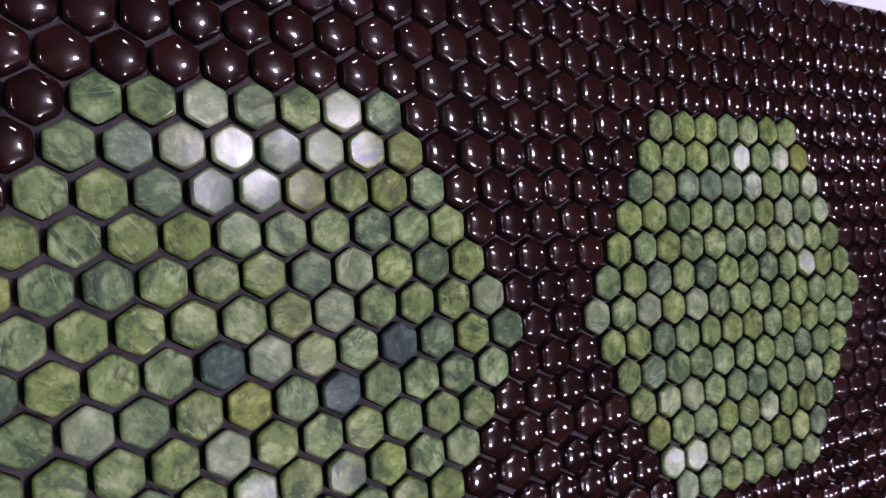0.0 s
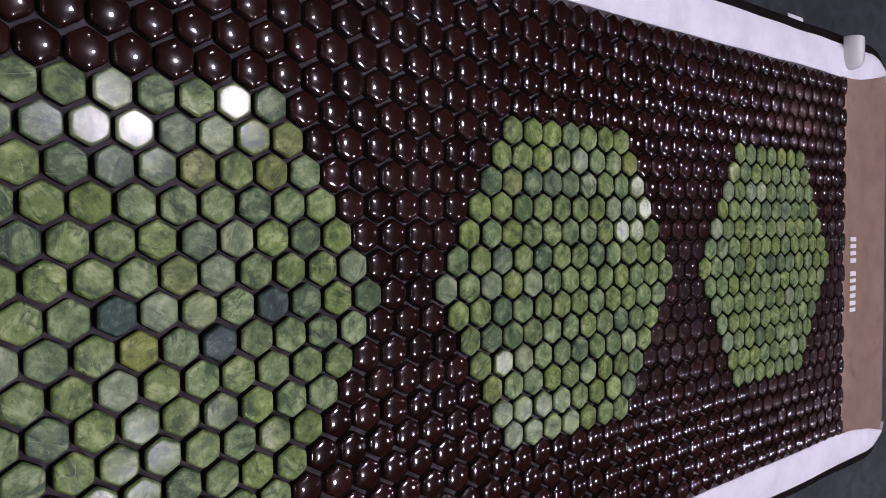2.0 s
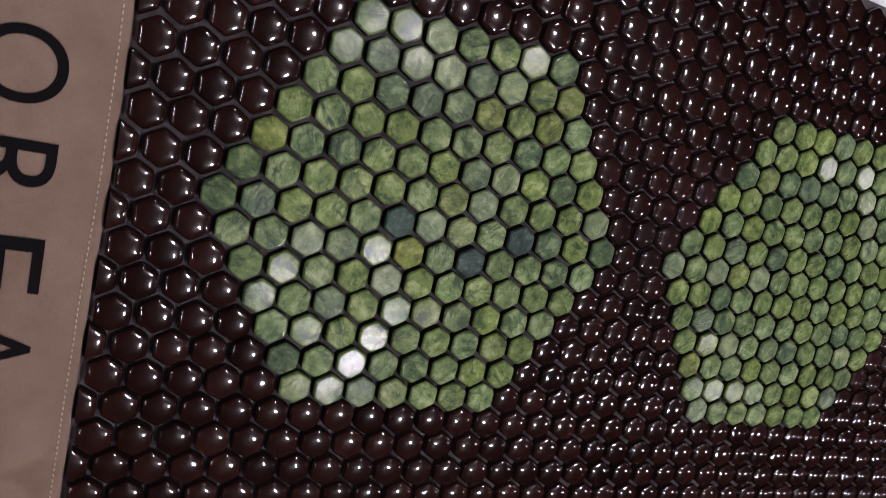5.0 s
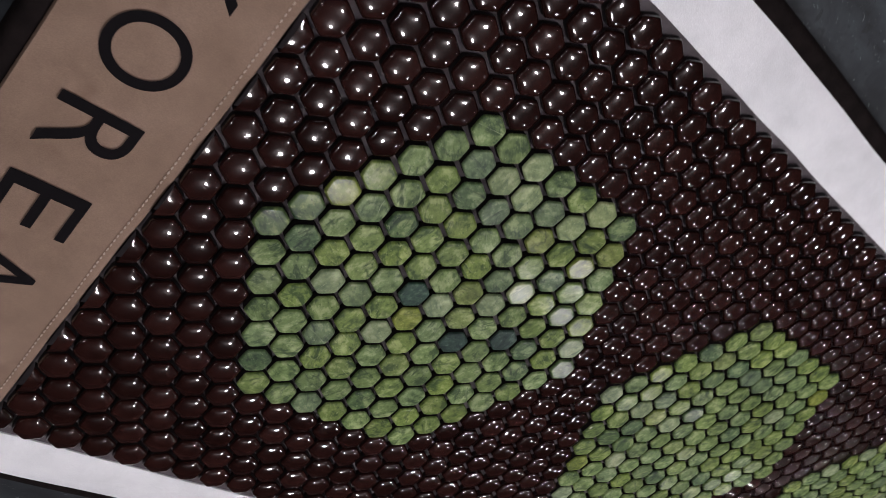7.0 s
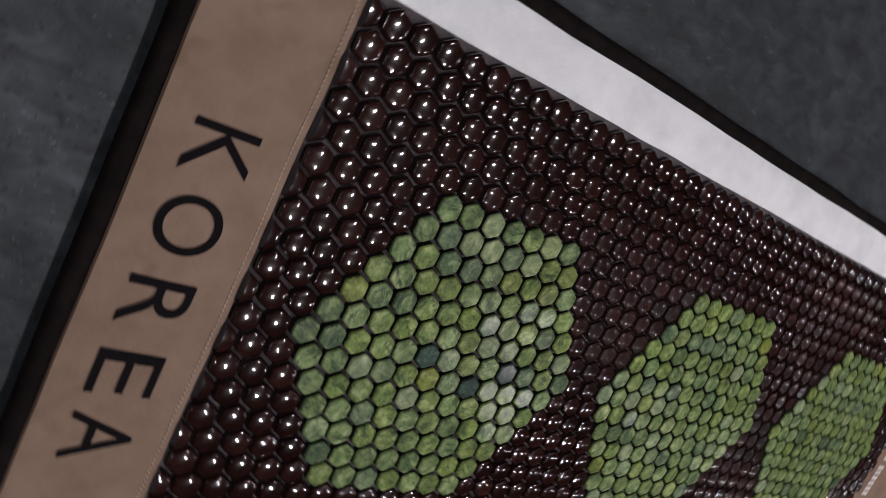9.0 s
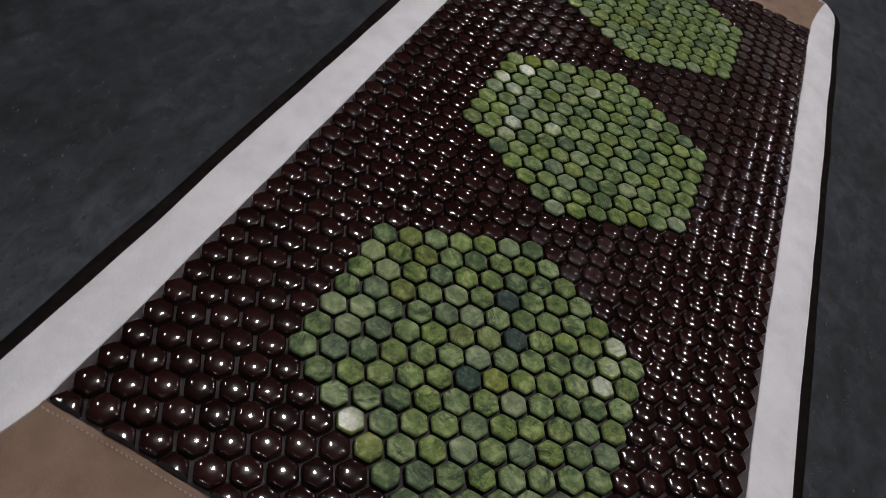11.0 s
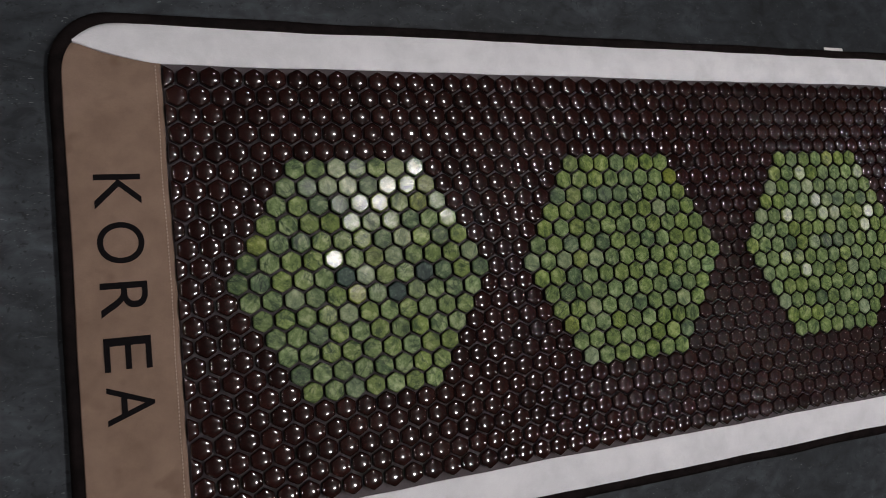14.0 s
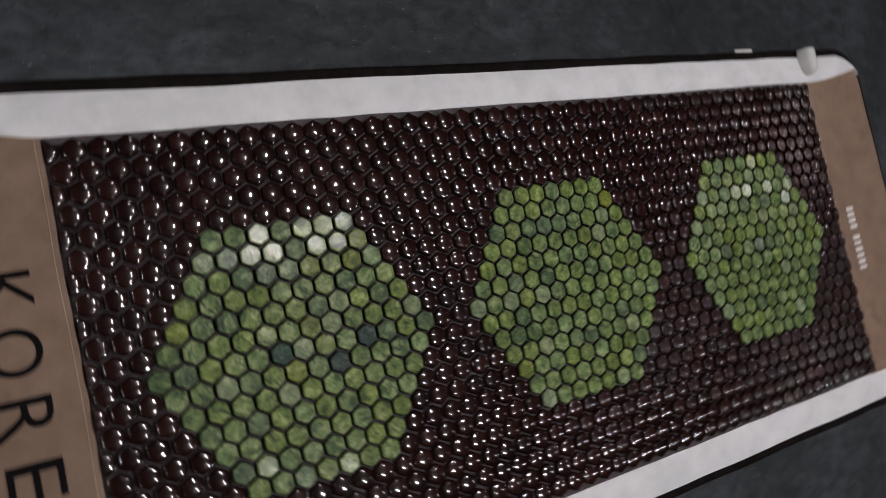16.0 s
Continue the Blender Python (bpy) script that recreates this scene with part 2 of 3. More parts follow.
def floor_material():
    m, n, l, b = material("slate_floor", 0.62, spec=0.3)
    vec = object_vec(n, l)
    big = noise_tex(n, l, vec, 3.0, 5, 0.66, 0.6)
    r = ramp(n, [(0.32, (0.0078, 0.0100, 0.0125)), (0.5, (0.0200, 0.0246, 0.0300)), (0.68, (0.041, 0.0490, 0.058))])
    l.new(big.outputs["Fac"], r.inputs["Fac"])
    mott = noise_tex(n, l, object_vec(n, l, (1, 1.7, 1)), 24, 5, 0.6, 0.6)
    ms = ramp(n, [(0.33, (0.45, 0.45, 0.47)), (0.5, (1, 1, 1)), (0.66, (1.5, 1.5, 1.46))])
    l.new(mott.outputs["Fac"], ms.inputs["Fac"])
    c = mix(n, l, r.outputs["Color"], ms.outputs["Color"], 1.0, "MULTIPLY")
    dark = noise_tex(n, l, vec, 130, 2, 0.5, 0.8)
    dv = ramp(n, [(0.62, (0, 0, 0)), (0.69, (0.7, 0.7, 0.7))])
    l.new(dark.outputs["Fac"], dv.inputs["Fac"])
    c = mix(n, l, c, (0.009, 0.011, 0.012), dv.outputs["Color"])
    fib = noise_tex(n, l, object_vec(n, l, (1, 2.2, 1)), 120, 2, 0.5, 2.0)
    fv = ramp(n, [(0.69, (0, 0, 0)), (0.73, (0.7, 0.7, 0.7))])
    l.new(fib.outputs["Fac"], fv.inputs["Fac"])
    c = mix(n, l, c, (0.15, 0.165, 0.17), fv.outputs["Color"])
    l.new(c, b.inputs["Base Color"])
    low = bump(n, l, b, mott.outputs["Fac"], 0.25, 0.002)
    bump(n, l, b, noise_tex(n, l, vec, 700, 3).outputs["Fac"], 0.3, 0.0006, low)
    return m


# near-black tile side walls: the shade in the joints is put into their colour
FLANK = cloth("shaded_flank", [(0.3, (0.008, 0.007, 0.008)), (0.7, (0.016, 0.014, 0.015))], 80, 900, 0.7, 0.2, None, 0.05)
FLOOR = floor_material()
WALL = cloth("wall_paint", [(0.3, (0.03, 0.03, 0.032)), (0.7, (0.04, 0.04, 0.043))], 2, 300, 0.9, 0.1)
CEILING = cloth("ceiling_paint", [(0.3, (0.09, 0.085, 0.085)), (0.7, (0.115, 0.11, 0.11))], 2, 300, 0.95, 0.1)
RIM = material("lamp_rim", 0.4)[0]
RIM.node_tree.nodes["Principled BSDF"].inputs["Base Color"].default_value = (0.75, 0.75, 0.75, 1)
MILKY, _n, _l, _b = material("milky_plastic", 0.1)
_b.inputs["Base Color"].default_value = (0.88, 0.89, 0.88, 1)
_b.inputs["Coat Weight"].default_value = 1.0
_b.inputs["Transmission Weight"].default_value = 0.3
_b.inputs["IOR"].default_value = 1.4
_b.inputs["Subsurface Weight"].default_value = 0.2
_b.inputs["Subsurface Radius"].default_value = (0.01, 0.01, 0.01)
_v = object_vec(_n, _l)
bump(_n, _l, _b, noise_tex(_n, _l, _v, 120, 3).outputs["Fac"], 0.25, 0.002)


# ---- builders ----
def mesh_of(name, bm, mat, smooth=False, sharp=None):
    me = bpy.data.meshes.new(name)
    bm.normal_update()
    if sharp is not None:
        for e in bm.edges:
            e.smooth = len(e.link_faces) == 2 and e.calc_face_angle(0) < sharp
    bm.to_mesh(me)
    bm.free()
    me.materials.append(mat)
    if smooth:
        me.shade_smooth()
        if sharp is not None:
            me.set_sharp_from_angle(angle=sharp)
    return me


def part(name, bm, mat, parent, label="", smooth=False, sharp=None):
    ob = new(name, mesh_of(name, bm, mat, smooth, sharp))
    ob.parent = parent
    if label:
        tagged(ob, label)
    return ob


def box(bm, x0, x1, y0, y1, z0, z1):
    m = Matrix.LocRotScale(((x0 + x1) / 2, (y0 + y1) / 2, (z0 + z1) / 2), None, (x1 - x0, y1 - y0, z1 - z0))
    bmesh.ops.create_cube(bm, size=1, matrix=m)


def slab(bm, outline, z0, z1, soft=0.0):
    """A flat sheet of the given outline (counter-clockwise), with a softened upper rim."""
    n = len(outline)
    cx, cy = sum(p[0] for p in outline) / n, sum(p[1] for p in outline) / n
    rings = [(0.0, z0), (0.0, z1 - soft)]
    if soft:
        rings += [(soft * 0.3, z1 - soft * 0.3), (soft, z1)]
    inward = []
    for i in range(n):
        a, b_ = Vector(outline[i - 1]), Vector(outline[(i + 1) % n])
        d = (b_ - a).normalized()
        inward.append(Vector((-d.y, d.x)))
    loops = [[bm.verts.new((p[0] + w.x * s, p[1] + w.y * s, z)) for p, w in zip(outline, inward)] for s, z in rings]
    for lo, hi in zip(loops, loops[1:]):
        for i in range(n):
            bm.faces.new((lo[i], lo[(i + 1) % n], hi[(i + 1) % n], hi[i]))
    top = bm.faces.new(loops[-1])
    bmesh.ops.triangulate(bm, faces=[top])


def round_rect(x0, x1, y0, y1, r, steps=10, wave=0.0):
    pts = []
    for cx, cy, a0 in ((x1 - r, y0 + r, -90), (x1 - r, y1 - r, 0), (x0 + r, y1 - r, 90), (x0 + r, y0 + r, 180)):
        for i in range(steps + 1):
            a = radians(a0 + 90 * i / steps)
            pts.append((cx + r * math.cos(a), cy + r * math.sin(a)))
    dense = []
    for i, p in enumerate(pts):
        q = pts[(i + 1) % len(pts)]
        k = max(1, int(math.dist(p, q) / 0.02))
        dense += [(p[0] + (q[0] - p[0]) * j / k, p[1] + (q[1] - p[1]) * j / k) for j in range(k)]
    if wave:
        dense = [(x + wave * noise.noise((x * 9, y * 9, 1.7)), y + wave * noise.noise((x * 9, y * 9, 5.1))) for x, y in dense]
    return dense


# ---- the room ----
X0, X1, Y0, Y1 = -4.2, 9.5, -4.2, 4.2


def wall(name, x0, x1, y0, y1, z0, z1, mat):
    bm = bmesh.new()
    box(bm, x0, x1, y0, y1, z0, z1)
    return tagged(new(name, mesh_of(name, bm, mat)), kind="structure")


tagged(wall("floor", X0, X1, Y0, Y1, -0.1, 0, FLOOR), "dark slate grey mottled floor with pale flecks", "floor")
tagged(wall("ceiling", X0, X1, Y0, Y1, CEIL, CEIL + 0.1, CEILING), "plain grey painted ceiling with downlights and globes", "ceiling")
tagged(wall("wall_north", X0, X1, Y1, Y1 + 0.1, -0.1, CEIL + 0.1, WALL), "plain dark grey painted wall", "wall")
tagged(wall("wall_south", X0, X1, Y0 - 0.1, Y0, -0.1, CEIL + 0.1, WALL), "plain dark grey painted wall", "wall")
tagged(wall("wall_west", X0 - 0.1, X0, Y0 - 0.1, Y1 + 0.1, -0.1, CEIL + 0.1, WALL), "plain dark grey painted wall", "wall")
tagged(wall("wall_east", X1, X1 + 0.1, Y0 - 0.1, Y1 + 0.1, -0.1, CEIL + 0.1, WALL), "plain dark grey painted wall", "wall")

fixture = None
for lx, ly, _w, _d in DOWNLIGHTS:
    at = pose(lx, ly, CEIL)
    if fixture is None:
        bm = bmesh.new()
        prof = [(0.112, 0.0), (0.112, -0.009), (0.117, -0.012), (0.130, -0.006), (0.134, 0.0)]
        for (r0, z0), (r1, z1) in zip(prof, prof[1:]):
            a = [bm.verts.new((r0 * math.cos(k * math.tau / 40), r0 * math.sin(k * math.tau / 40), z0)) for k in range(40)]
            c = [bm.verts.new((r1 * math.cos(k * math.tau / 40), r1 * math.sin(k * math.tau / 40), z1)) for k in range(40)]
            for k in range(40):
                bm.faces.new((a[k], a[(k + 1) % 40], c[(k + 1) % 40], c[k]))
        bmesh.ops.remove_doubles(bm, verts=bm.verts, dist=1e-5)
        fixture = new("ceiling_downlight", mesh_of("ceiling_downlight", bm, RIM, True))
        fixture.matrix_world = at
        tagged(fixture, "round white recessed ceiling downlight", "ceiling lamp", "ceiling downlights")
    else:
        copy_thing(fixture, at)


globe_lamp = None
for lx, ly, _w in GLOBES:
    at = pose(lx, ly, CEIL)
    if globe_lamp is None:
        globe_lamp = tagged(new("globe_ceiling_lamp"), "short hanging ceiling lamp with a white canopy", "ceiling lamp", "hanging globe lamps")
        bm = bmesh.new()
        bmesh.ops.create_cone(bm, cap_ends=True, segments=32, radius1=0.05, radius2=0.06, depth=0.02, matrix=pose(0, 0, -0.01))
        bmesh.ops.bevel(bm, geom=[e for e in bm.edges if len(e.link_faces) == 2 and e.calc_face_angle(0) > 1], offset=0.004, segments=2, affect="EDGES")
        part("canopy", bm, RIM, globe_lamp, "", True, radians(40))
        bm = bmesh.new()
        bmesh.ops.create_cone(bm, cap_ends=True, segments=16, radius1=0.008, radius2=0.008, depth=GLOBE_DROP - 0.1 - 0.02, matrix=pose(0, 0, -0.02 - (GLOBE_DROP - 0.12) / 2))
        part("stem", bm, RIM, globe_lamp, "", True, radians(40))
        globe_lamp.matrix_world = at
    else:
        copy_thing(globe_lamp, at)

bm = bmesh.new()
box(bm, TUBE[0] - 0.035, TUBE[0] + 0.035, TUBE[1] - 0.64, TUBE[1] + 0.64, TUBE[2] + 0.004, CEIL)
bmesh.ops.bevel(bm, geom=list(bm.edges), offset=0.008, segments=2, affect="EDGES")
tagged(new("tube_light", mesh_of("tube_light", bm, RIM)), "slim white ceiling batten with a bare tube", "ceiling lamp")


# ---- the mat ----
BASE, TOP = 0.0195, 0.022          # the pad's upper face, the backing of the tiles
W0, W1, H = -27.65 * P, 30.1 * P, 11.95 * P
mat = tagged(new("heating_mat"), "heated mat of green jade and brown ceramic tiles on the floor", "heated mat")

# black padded edging, half-round at its rim
bm = bmesh.new()
outer = round_rect(W0 - 0.5 * P, W1 + 0.55 * P, -H - 0.62 * P, H + 0.67 * P, 2.6 * P, 10, 0.0018)
n_out = len(outer)
normal_in = []
for i in range(n_out):
    a, c = Vector(outer[i - 1]), Vector(outer[(i + 1) % n_out])
    d = (c - a).normalized()
    normal_in.append(Vector((-d.y, d.x)))

rim = [(0.004, 0.0), (0.001, 0.004), (0.0, 0.009), (0.002, 0.0145), (0.0065, 0.019), (0.013, BASE)]
loops = [[bm.verts.new((p[0] + w.x * s, p[1] + w.y * s, z)) for p, w in zip(outer, normal_in)] for s, z in rim]
for lo, hi in zip(loops, loops[1:]):
    for i in range(n_out):
        bm.faces.new((lo[i], lo[(i + 1) % n_out], hi[(i + 1) % n_out], hi[i]))
bmesh.ops.triangulate(bm, faces=[bm.faces.new(loops[-1])])
part("edging", bm, BLACK_CLOTH, mat, "black padded fabric edging", True, radians(60))

# grey backing under the tiles
FX0, FX1, FY = -23.6 * P, 23.5 * P, 10.14 * P
bm = bmesh.new()
box(bm, FX0 - 0.01, FX1 + 0.01, -FY - 0.008, FY + 0.008, BASE - 0.004, TOP)
part("backing", bm, GREY_NET, mat, "grey woven backing between the tiles")


def wavy(x, seed, amp):
    return amp * noise.noise((x * 6.0, seed, 0.3)) + amp * 0.5 * noise.noise((x * 17.0, seed, 2.3))


def corner(x, r=2.3 * P):
    """How far the outline falls back from its long side at x."""
    d = max(0.0, W0 + r - x, x - (W1 - r))
    return r - math.sqrt(max(0.0, r * r - min(d, r) ** 2))


def inner_edge(x, side):
    """The white strip's inner edge; it swings out over the tan ends."""
    left, right = max(0.0, FX0 - x), max(0.0, x - FX1 - 0.8 * P)
    slack = 0.14 * P * min(1.0, max(0.0, (-6 * P - x) / (8 * P))) if side < 0 else 0.0
    return FY + slack + wavy(x, 8.7 + side, 0.0022) + 0.0285 * (left / (4 * P)) ** 1.5 + 0.022 * (right / (5.8 * P)) ** 1.8


def white_strip(side):
    """A leatherette strip along a long side; its inner edge swings out over the tan ends."""
    xs = [W0 + 0.55 * P + (W1 - W0 - 0.7 * P) * i / 170 for i in range(171)]
    inner_pts, outer_pts = [], []
    for x in xs:
        out = H - corner(x) + wavy(x, 3.1 * side, 0.0019)
        inn = min(inner_edge(x, side), out - 0.0006)
        inner_pts.append((x, side * inn))
        outer_pts.append((x, side * out))
    outline = inner_pts + outer_pts[::-1]
    if side < 0:
        outline = outline[::-1]
    bm = bmesh.new()
    a = [bm.verts.new((x, y, BASE - 0.002)) for x, y in inner_pts]
    def lift(x):
        """The strip lies lower beside the tiles than over the tan ends."""
        d = min(1.0, max(0.0, FX0 + 0.2 * P - x, x - FX1 + 0.2 * P) / (0.8 * P))
        return TOP - 0.0022 * (1 - d)
    b_ = [bm.verts.new((x, y, lift(x) + 0.0035)) for x, y in inner_pts]
    rows = [a, b_]
    for f, z in ((0.08, 0.0046), (0.3, 0.0052), (0.65, 0.0046), (0.9, 0.0026)):
        rows.append([bm.verts.new((p[0], p[1] + (q[1] - p[1]) * f, max(lift(p[0]) + z, TOP - 0.0004) + 0.0006 * noise.noise((p[0] * 25, f * 3, side)))) for p, q in zip(inner_pts, outer_pts)])
    rows.append([bm.verts.new((x, y, TOP - 0.001)) for x, y in outer_pts])
    rows.append([bm.verts.new((x, y, BASE - 0.004)) for x, y in outer_pts])
    for lo, hi in zip(rows, rows[1:]):
        for i in range(len(lo) - 1):
            f = (lo[i], lo[i + 1], hi[i + 1], hi[i])
            bm.faces.new(f if side > 0 else f[::-1])
    for end in (0, -1):
        bm.faces.new([r[end] for r in rows])
    bmesh.ops.recalc_face_normals(bm, faces=bm.faces)
    return part("side_strip", bm, WHITE_CLOTH, mat, "white leatherette side strip", True, radians(50))


strips = [white_strip(1), white_strip(-1)]


def end_panel(x_in, x_out, label):
    """A tan suede panel between field and end, with rounded outer corners."""
    s = 1 if x_out > x_in else -1
    bm = bmesh.new()
    ys = [-H + 0.3 * P + (2 * H - 0.6 * P) * i / 90 for i in range(91)]
    rows = []
    cols = ((0.0, -0.003), (0.0, 0.0028), (0.006, 0.0036), (0.05, 0.0034), (0.5, 0.003), (0.9, 0.0026), (0.985, 0.0012), (1.0, -0.005))
    for f, lift in cols:
        row = []
        for y in ys:
            z = lift
            back = 2.3 * P - math.sqrt(max(0, (2.3 * P) ** 2 - min(max(0, abs(y) - (H - 2.3 * P)), 2.3 * P) ** 2))
            xi = x_in + wavy(y, 4.4 * s, 0.0022)
            xo = x_out - s * back + wavy(y, 6.6 * s, 0.0018)
            under = abs(y) - inner_edge(xi + (xo - xi) * f, 1 if y > 0 else -1)
            z = min(z, -0.0035) if under > 0.003 else z
            row.append(bm.verts.new((xi + (xo - xi) * f, y, TOP + z + (0.0006 * noise.noise((xi * 9 + f * 4, y * 20, 1.0)) if 0 < f < 1 else 0))))
        rows.append(row)
    for lo, hi in zip(rows, rows[1:]):
        for i in range(len(lo) - 1):
            bm.faces.new((lo[i], lo[i + 1], hi[i + 1], hi[i]))
    bmesh.ops.recalc_face_normals(bm, faces=bm.faces)
    if sum(f.normal.z * f.calc_area() for f in bm.faces) < 0:
        bmesh.ops.reverse_faces(bm, faces=bm.faces)
    return part("end_panel", bm, TAN_SUEDE, mat, label, True, radians(50))


panel_left = end_panel(FX0, W0, "tan suede end panel with black lettering")
panel_right = end_panel(FX1, W1, "tan suede end panel with small white print")

# stitching along the field's ends
for panel, x, s in ((panel_left, FX0, -1), (panel_right, FX1, 1)):
    bm = bmesh.new()
    y = -FY + 0.004
    while y < FY - 0.004:
        xs_ = x + s * 0.0062 + wavy(y, 4.4 * s, 0.0022)
        m = Matrix.LocRotScale((xs_, y, TOP + 0.0043), None, (0.0012, 0.0026, 0.0010))
        bmesh.ops.create_icosphere(bm, subdivisions=1, radius=0.6, matrix=m)
        y += 0.0042
    tagged(part("stitching", bm, STITCH, panel, "pale stitching"), kind="stuff")

# lettering: capital height 1.87 pitches, reading towards -y
LETTERS = (("K", 5.17, 3.66), ("O", 3.08, 1.30), ("R", 0.50, -0.98), ("E", -1.83, -3.25), ("A", -3.87, -5.48))
for ch, y_a, y_b in LETTERS:
    cu = bpy.data.curves.new("letter", "FONT")
    cu.body, cu.size, cu.extrude = ch, 1.0, 0.0
    tmp = bpy.data.objects.new("letter", cu)
    me = bpy.data.meshes.new_from_object(tmp)
    bpy.data.objects.remove(tmp)
    co = np.array([v.co[:] for v in me.vertices])
    lo, hi = co.min(0), co.max(0)
    for v in me.vertices:
        u, w = (v.co.x - lo[0]) / (hi[0] - lo[0]), (v.co.y - lo[1]) / (hi[1] - lo[1])
        v.co = ((-26.62 + 1.88 * w) * P, (y_a + (y_b - y_a) * u) * P, TOP + 0.0041)
    me.materials.clear()
    me.materials.append(BLACK_PRINT)
    letter = new("letter", me)
    letter.parent = panel_left
    tagged(letter, "black printed capital letter")

# small white print on the far end, as plain blocks
y = 1.22 * P
for width in (0.36, 0.34, 0.36, 0.38, -0.26, 0.40, 0.32, 0.42, 0.36, 0.38, 0.32):
    if width > 0:
        bm = bmesh.new()
        slab(bm, [(24.74 * P, y - width * P), (25.5 * P, y - width * P), (25.5 * P, y - 0.32 * width * P), (24.74 * P, y - 0.32 * width * P)], TOP + 0.0036, TOP + 0.0042)
        part("print_block", bm, WHITE_PRINT, panel_right)
    y -= abs(width) * P + 0.052 * P

# care label that sticks out from under the edging
bm = bmesh.new()
box(bm, 17.95 * P, 19.6 * P, 12.3 * P, 12.78 * P, 0.0125, 0.0135)
bmesh.ops.rotate(bm, verts=bm.verts, cent=(19.2 * P, 12.4 * P, 0.013), matrix=Matrix.Rotation(radians(-8), 3, "X"))
part("care_label", bm, WHITE_PRINT, mat, "small white care label at the edge")


# ---- cord socket cover ----
def socket_cover():
    """A hollow-looking moulded cap: round nose over the strip, straight flanks, a cut end towards the edge."""
    bm = bmesh.new()
    rings = []
    stations = [(-1.0, 0.02, 0.15), (-0.97, 0.24, 0.45), (-0.9, 0.45, 0.68), (-0.78, 0.65, 0.84), (-0.58, 0.84, 0.94), (-0.3, 0.96, 0.985),
                (0.1, 1.0, 1.0), (0.62, 1.02, 1.0), (0.86, 1.01, 0.99), (0.95, 0.98, 0.95), (1.0, 0.9, 0.86), (0.99, 0.78, 0.74), (0.9, 0.74, 0.7)]
    for v, half, top in stations:
        ring = []
        y = (11.42 + 0.92 * v) * P
        for k in range(28):
            a = math.pi * k / 27
            prof_x = math.copysign(abs(math.cos(a)) ** 0.8, math.cos(a))
            prof_z = max(0.0, math.sin(a)) ** 0.75
            ring.append(bm.verts.new((24.1 * P + half * 0.56 * P * prof_x, y, TOP + 0.003 + 0.023 * top * prof_z)))
        rings.append(ring)
    for lo, hi in zip(rings, rings[1:]):
        for i in range(27):
            bm.faces.new((lo[i], hi[i], hi[i + 1], lo[i + 1]))
        bm.faces.new((lo[0], lo[27], hi[27], hi[0]))
    bm.faces.new(rings[0])
    bm.faces.new(rings[-1][::-1])
    bmesh.ops.recalc_face_normals(bm, faces=bm.faces)
    part("socket_cover", bm, MILKY, mat, "milky translucent plastic socket cover", True, radians(50))


socket_cover()


# ---- tiles ----
def hex_radius(a, flat):
    """Distance from the centre to a pointed-top hexagon's side at angle a."""
    k = (a - radians(0)) % radians(60)
    k = min(k, radians(60) - k)
    return flat / math.cos(k)


SEG = 36


def tile_bm(profile, flat, cut=0, crown=0.0):
    """profile: (share of the outline, how round 0..1, height). cut: -1 or 1 keeps that half alone."""
    bm = bmesh.new()
    loops = []
    for s, rnd, z in profile:
        loop = []
        for k in range(SEG):
            a = math.tau * k / SEG
            h = min(hex_radius(a, flat), flat * 1.115)
            r = s * (h * (1 - rnd) + flat * rnd)
            loop.append(bm.verts.new((r * math.cos(a), r * math.sin(a), z)))
        loops.append(loop)
    for lo, hi in zip(loops, loops[1:]):
        for k in range(SEG):
            bm.faces.new((lo[k], lo[(k + 1) % SEG], hi[(k + 1) % SEG], hi[k]))
    mid = bm.verts.new((0, 0, profile[-1][2] + crown))
    for k in range(SEG):
        bm.faces.new((loops[-1][k], loops[-1][(k + 1) % SEG], mid))
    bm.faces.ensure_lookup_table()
    # the upright side wall takes the second slot, coloured as if in shade
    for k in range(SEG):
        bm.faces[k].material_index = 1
    if cut:
        bmesh.ops.bisect_plane(bm, geom=list(bm.verts) + list(bm.edges) + list(bm.faces), plane_co=(0, 0, 0), plane_no=(-cut, 0, 0), clear_outer=True)
    return bm


FLAT = 0.441 * P                   # jade stones, half across
FLAT_DOME = 0.45 * P              # glazed tiles, half across
DOME = [(1.0, 0, 0.0), (1.0, 0, 0.0056), (0.992, 0, 0.0064), (0.972, 0.0, 0.0071), (0.94, 0.01, 0.00765), (0.895, 0.05, 0.0081), (0.84, 0.13, 0.00847), (0.77, 0.26, 0.0088), (0.68, 0.45, 0.00912), (0.57, 0.68, 0.0094), (0.44, 0.88, 0.00963), (0.3, 1, 0.00979), (0.12, 1, 0.00988)]
DISC = [(1.0, 0, 0.0), (1.0, 0, 0.0068), (0.988, 0.02, 0.0075), (0.965, 0.07, 0.0081), (0.935, 0.14, 0.00853), (0.905, 0.21, 0.00881), (0.88, 0.27, 0.00895), (0.86, 0.3, 0.009), (0.83, 0.34, 0.009), (0.4, 0.6, 0.009)]

PATCHES = (-15, 0, 15)


def in_patch(col, row):
    return any(abs(row) <= 6 and abs(col - c) <= 6 - abs(row) / 2 + 0.01 for c in PATCHES)


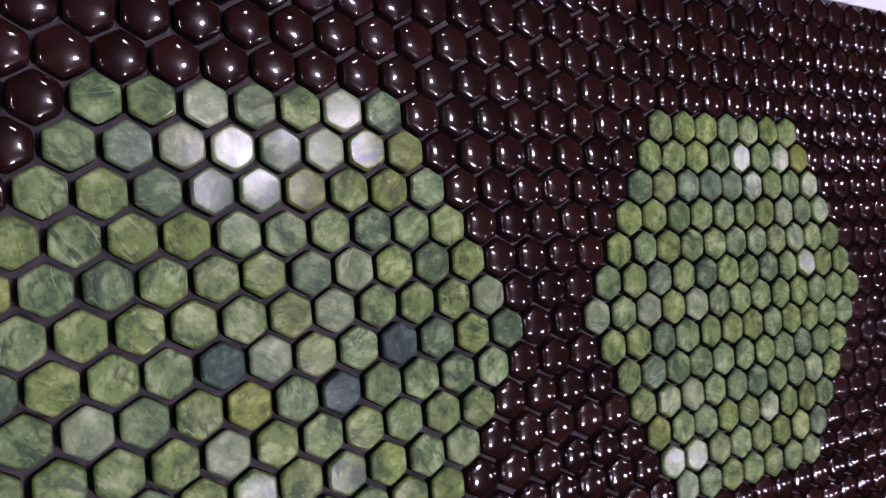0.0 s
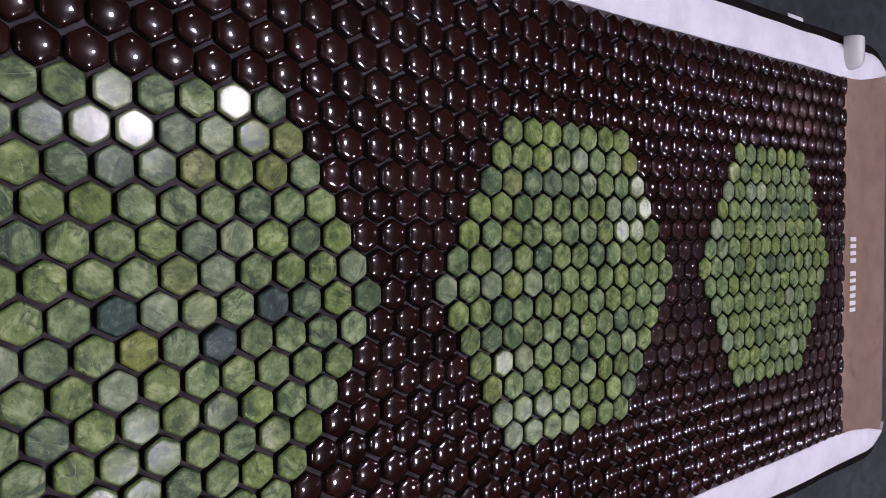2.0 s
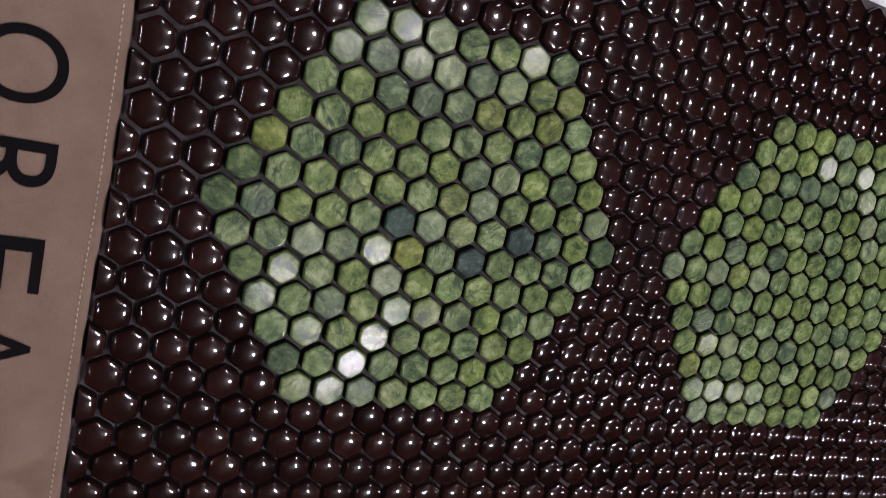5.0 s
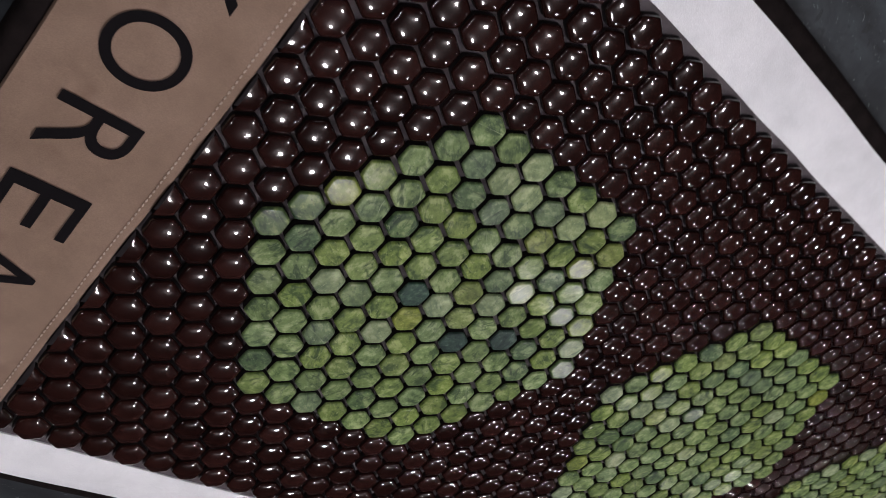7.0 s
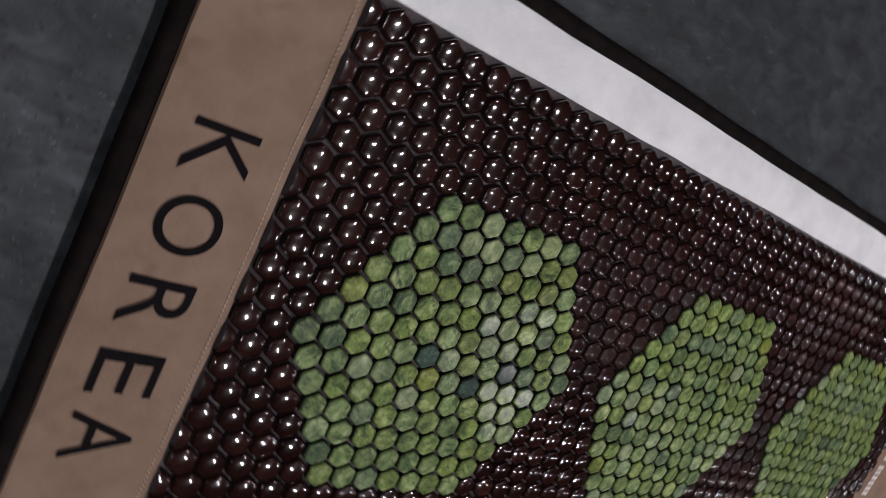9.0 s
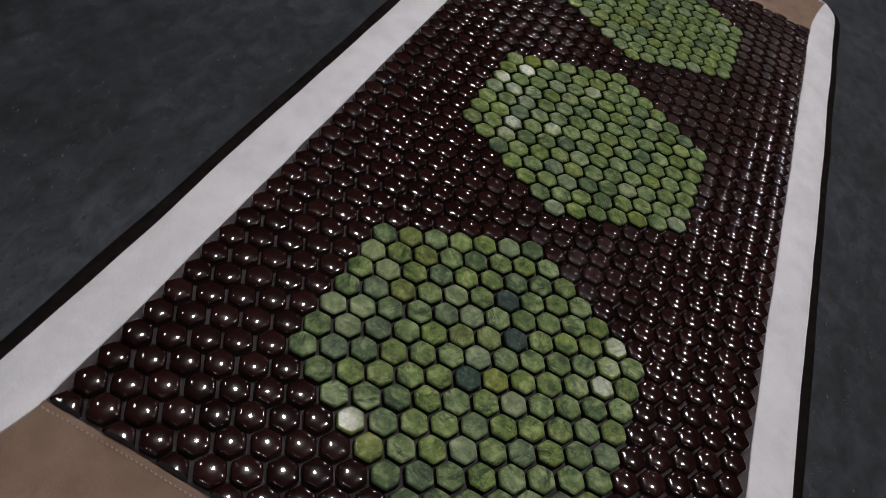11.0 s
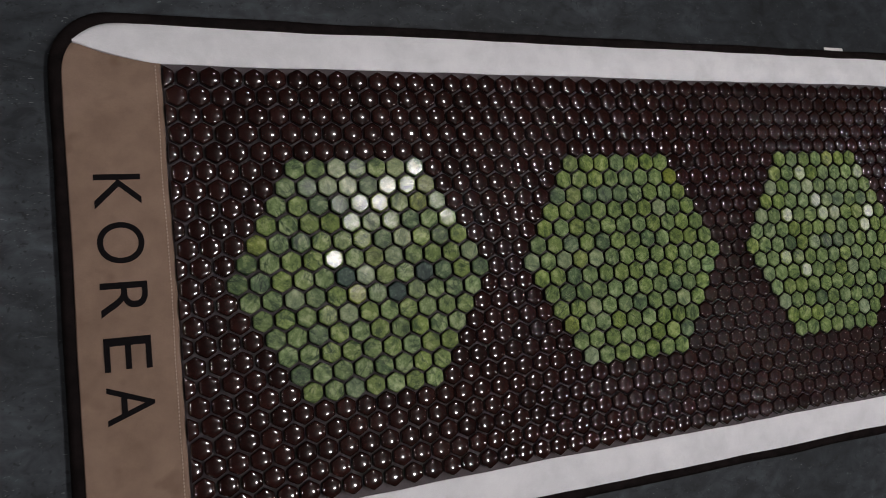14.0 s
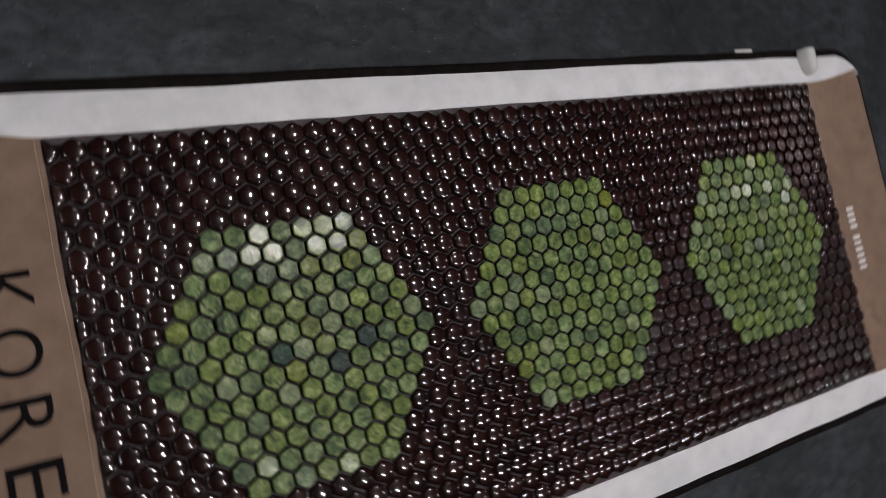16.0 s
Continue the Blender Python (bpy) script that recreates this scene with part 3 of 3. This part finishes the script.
# stones that stand out: (row, place in the row)
SLATE = {-15: {(0, 9), (-1, 7), (0, 5)}, 0: set(), 15: set()}
COOL = {-15: {(5, 1), (4, 3), (4, 4), (-1, 3), (-6, 2), (5, 4), (-3, 2), (2, 6)}, 0: {(1, 2), (5, 4), (4, 3), (-3, 4)}, 15: {(3, 4)}}
DARK = {-15: {(4, 2), (3, 7), (2, 2), (2, 9), (1, 0), (0, 10), (-1, 10), (-3, 10), (-5, 0), (-5, 4), (0, 0), (6, 6)}, 0: {(4, 0), (4, 2), (3, 2), (-1, 2), (-2, 2), (1, 7), (-3, 5), (-2, 8)}, 15: {(0, 7), (-2, 5), (-3, 9), (-4, 3)}}
PALE = {-15: {(6, 2), (6, 5), (5, 2), (5, 3), (5, 5), (0, 6), (1, 11), (-2, 4)}, 0: {(0, 0), (-6, 0), (-3, 2), (0, 2)}, 15: {(4, 0), (2, 6)}}
OLIVE = {-15: {(0, 7), (5, 7), (4, 5), (2, 0)}, 0: {(4, 1), (-4, 0)}, 15: {(5, 0)}}

disc_mesh = {k: mesh_of("jade_tile", tile_bm(DISC, FLAT), m, True, radians(30)) for k, m in JADE.items()}
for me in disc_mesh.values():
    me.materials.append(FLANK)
rng = random.Random(7)
spots = []
for c in PATCHES:
    patch = new("jade_patch")
    patch.parent = mat
    tagged(patch, "hexagonal patch of polished green jade tiles")
    # the stones sit on a thin bonding sheet
    bm = bmesh.new()
    ring = []
    for k in range(6):
        a = radians(60 * k)
        ring.append(((c + 6.55 * math.cos(a)) * P, 6.55 * P * math.sin(a)))
    slab(bm, ring, TOP - 0.001, TOP + 0.0005)
    part("bonding_sheet", bm, GREY_NET, patch)
    for row in range(-6, 7):
        for i in range(13 - abs(row)):
            key = (row, i)
            kind = "green"
            for word, table in (("slate", SLATE), ("cool", COOL), ("dark", DARK), ("pale", PALE), ("olive", OLIVE)):
                if key in table[c]:
                    kind = word
            if kind == "green":
                kind = rng.choices(("green", "pale", "dark", "olive", "cool"), (0.90, 0.03, 0.04, 0.02, 0.01))[0]
            ob = new("jade_tile", disc_mesh[kind])
            ob.parent = patch
            col = c - 6 + abs(row) / 2 + i
            ob.matrix_local = pose(col * P + rng.gauss(0, 0.00025), row * R + rng.gauss(0, 0.00025), TOP + 0.0003 + rng.uniform(0, 0.0003),
                                   rng.gauss(0, 2.0), rng.gauss(0, 2.0), rng.choice((0, 60, 120, 180, 240, 300)) + rng.gauss(0, 1.2))

NEAR = -6.2                        # glazed tiles up to this column are single pieces
dome_mesh = mesh_of("ceramic_tile", tile_bm(DOME, FLAT_DOME), GLAZE, True, radians(40))
half_left = mesh_of("half_tile", tile_bm(DOME, FLAT_DOME, 1), GLAZE, True, radians(40))
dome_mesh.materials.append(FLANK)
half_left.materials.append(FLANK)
far_full, far_half = tile_bm(DOME, FLAT_DOME), tile_bm(DOME, FLAT_DOME, -1)


def soup(src):
    src.verts.ensure_lookup_table()
    src.verts.index_update()
    return np.array([v.co[:] for v in src.verts]), [[v.index for v in f.verts] for f in src.faces], [f.material_index for f in src.faces]


full_v, full_f, full_m = soup(far_full)
half_v, half_f, half_m = soup(far_half)
verts, faces, slots, count = [], [], [], 0
for row in range(-11, 12):
    odd = row % 2
    first = -23.5 if odd else -23
    last = 23.5 if odd else 22.5
    col = first
    while col <= 23.0 + (0.5 if odd else 0):
        if not in_patch(col, row):
            half = -1 if col < -23.2 else (1 if col > 23.2 else 0)
            m = pose(col * P + rng.gauss(0, 0.00025), row * R + rng.gauss(0, 0.00025), TOP - 0.0002,
                     rng.gauss(0, 1.0), rng.gauss(0, 1.0), (rng.choice((0, 60, 120, 180, 240, 300)) if not half else 0) + rng.gauss(0, 1.2))
            if col < NEAR:
                ob = new("half_tile" if half else "ceramic_tile", half_left if half else dome_mesh)
                ob.parent = mat
                ob.matrix_local = m
            else:
                v, f, ms = (half_v, half_f, half_m) if half else (full_v, full_f, full_m)
                a = np.array(m)
                verts.append(v @ a[:3, :3].T + a[:3, 3])
                faces += [[i + count for i in face] for face in f]
                slots += ms
                count += len(v)
        col += 1
me = bpy.data.meshes.new("ceramic_tiles")
me.from_pydata(np.concatenate(verts).tolist(), [], faces)
me.materials.append(GLAZE_JOINED)
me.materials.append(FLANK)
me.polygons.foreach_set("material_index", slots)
me.shade_smooth()
me.set_sharp_from_angle(angle=radians(40))
rest = new("ceramic_tiles", me)
rest.parent = mat
tagged(rest, "dark brown glazed domed hexagon tiles", kind="stuff")
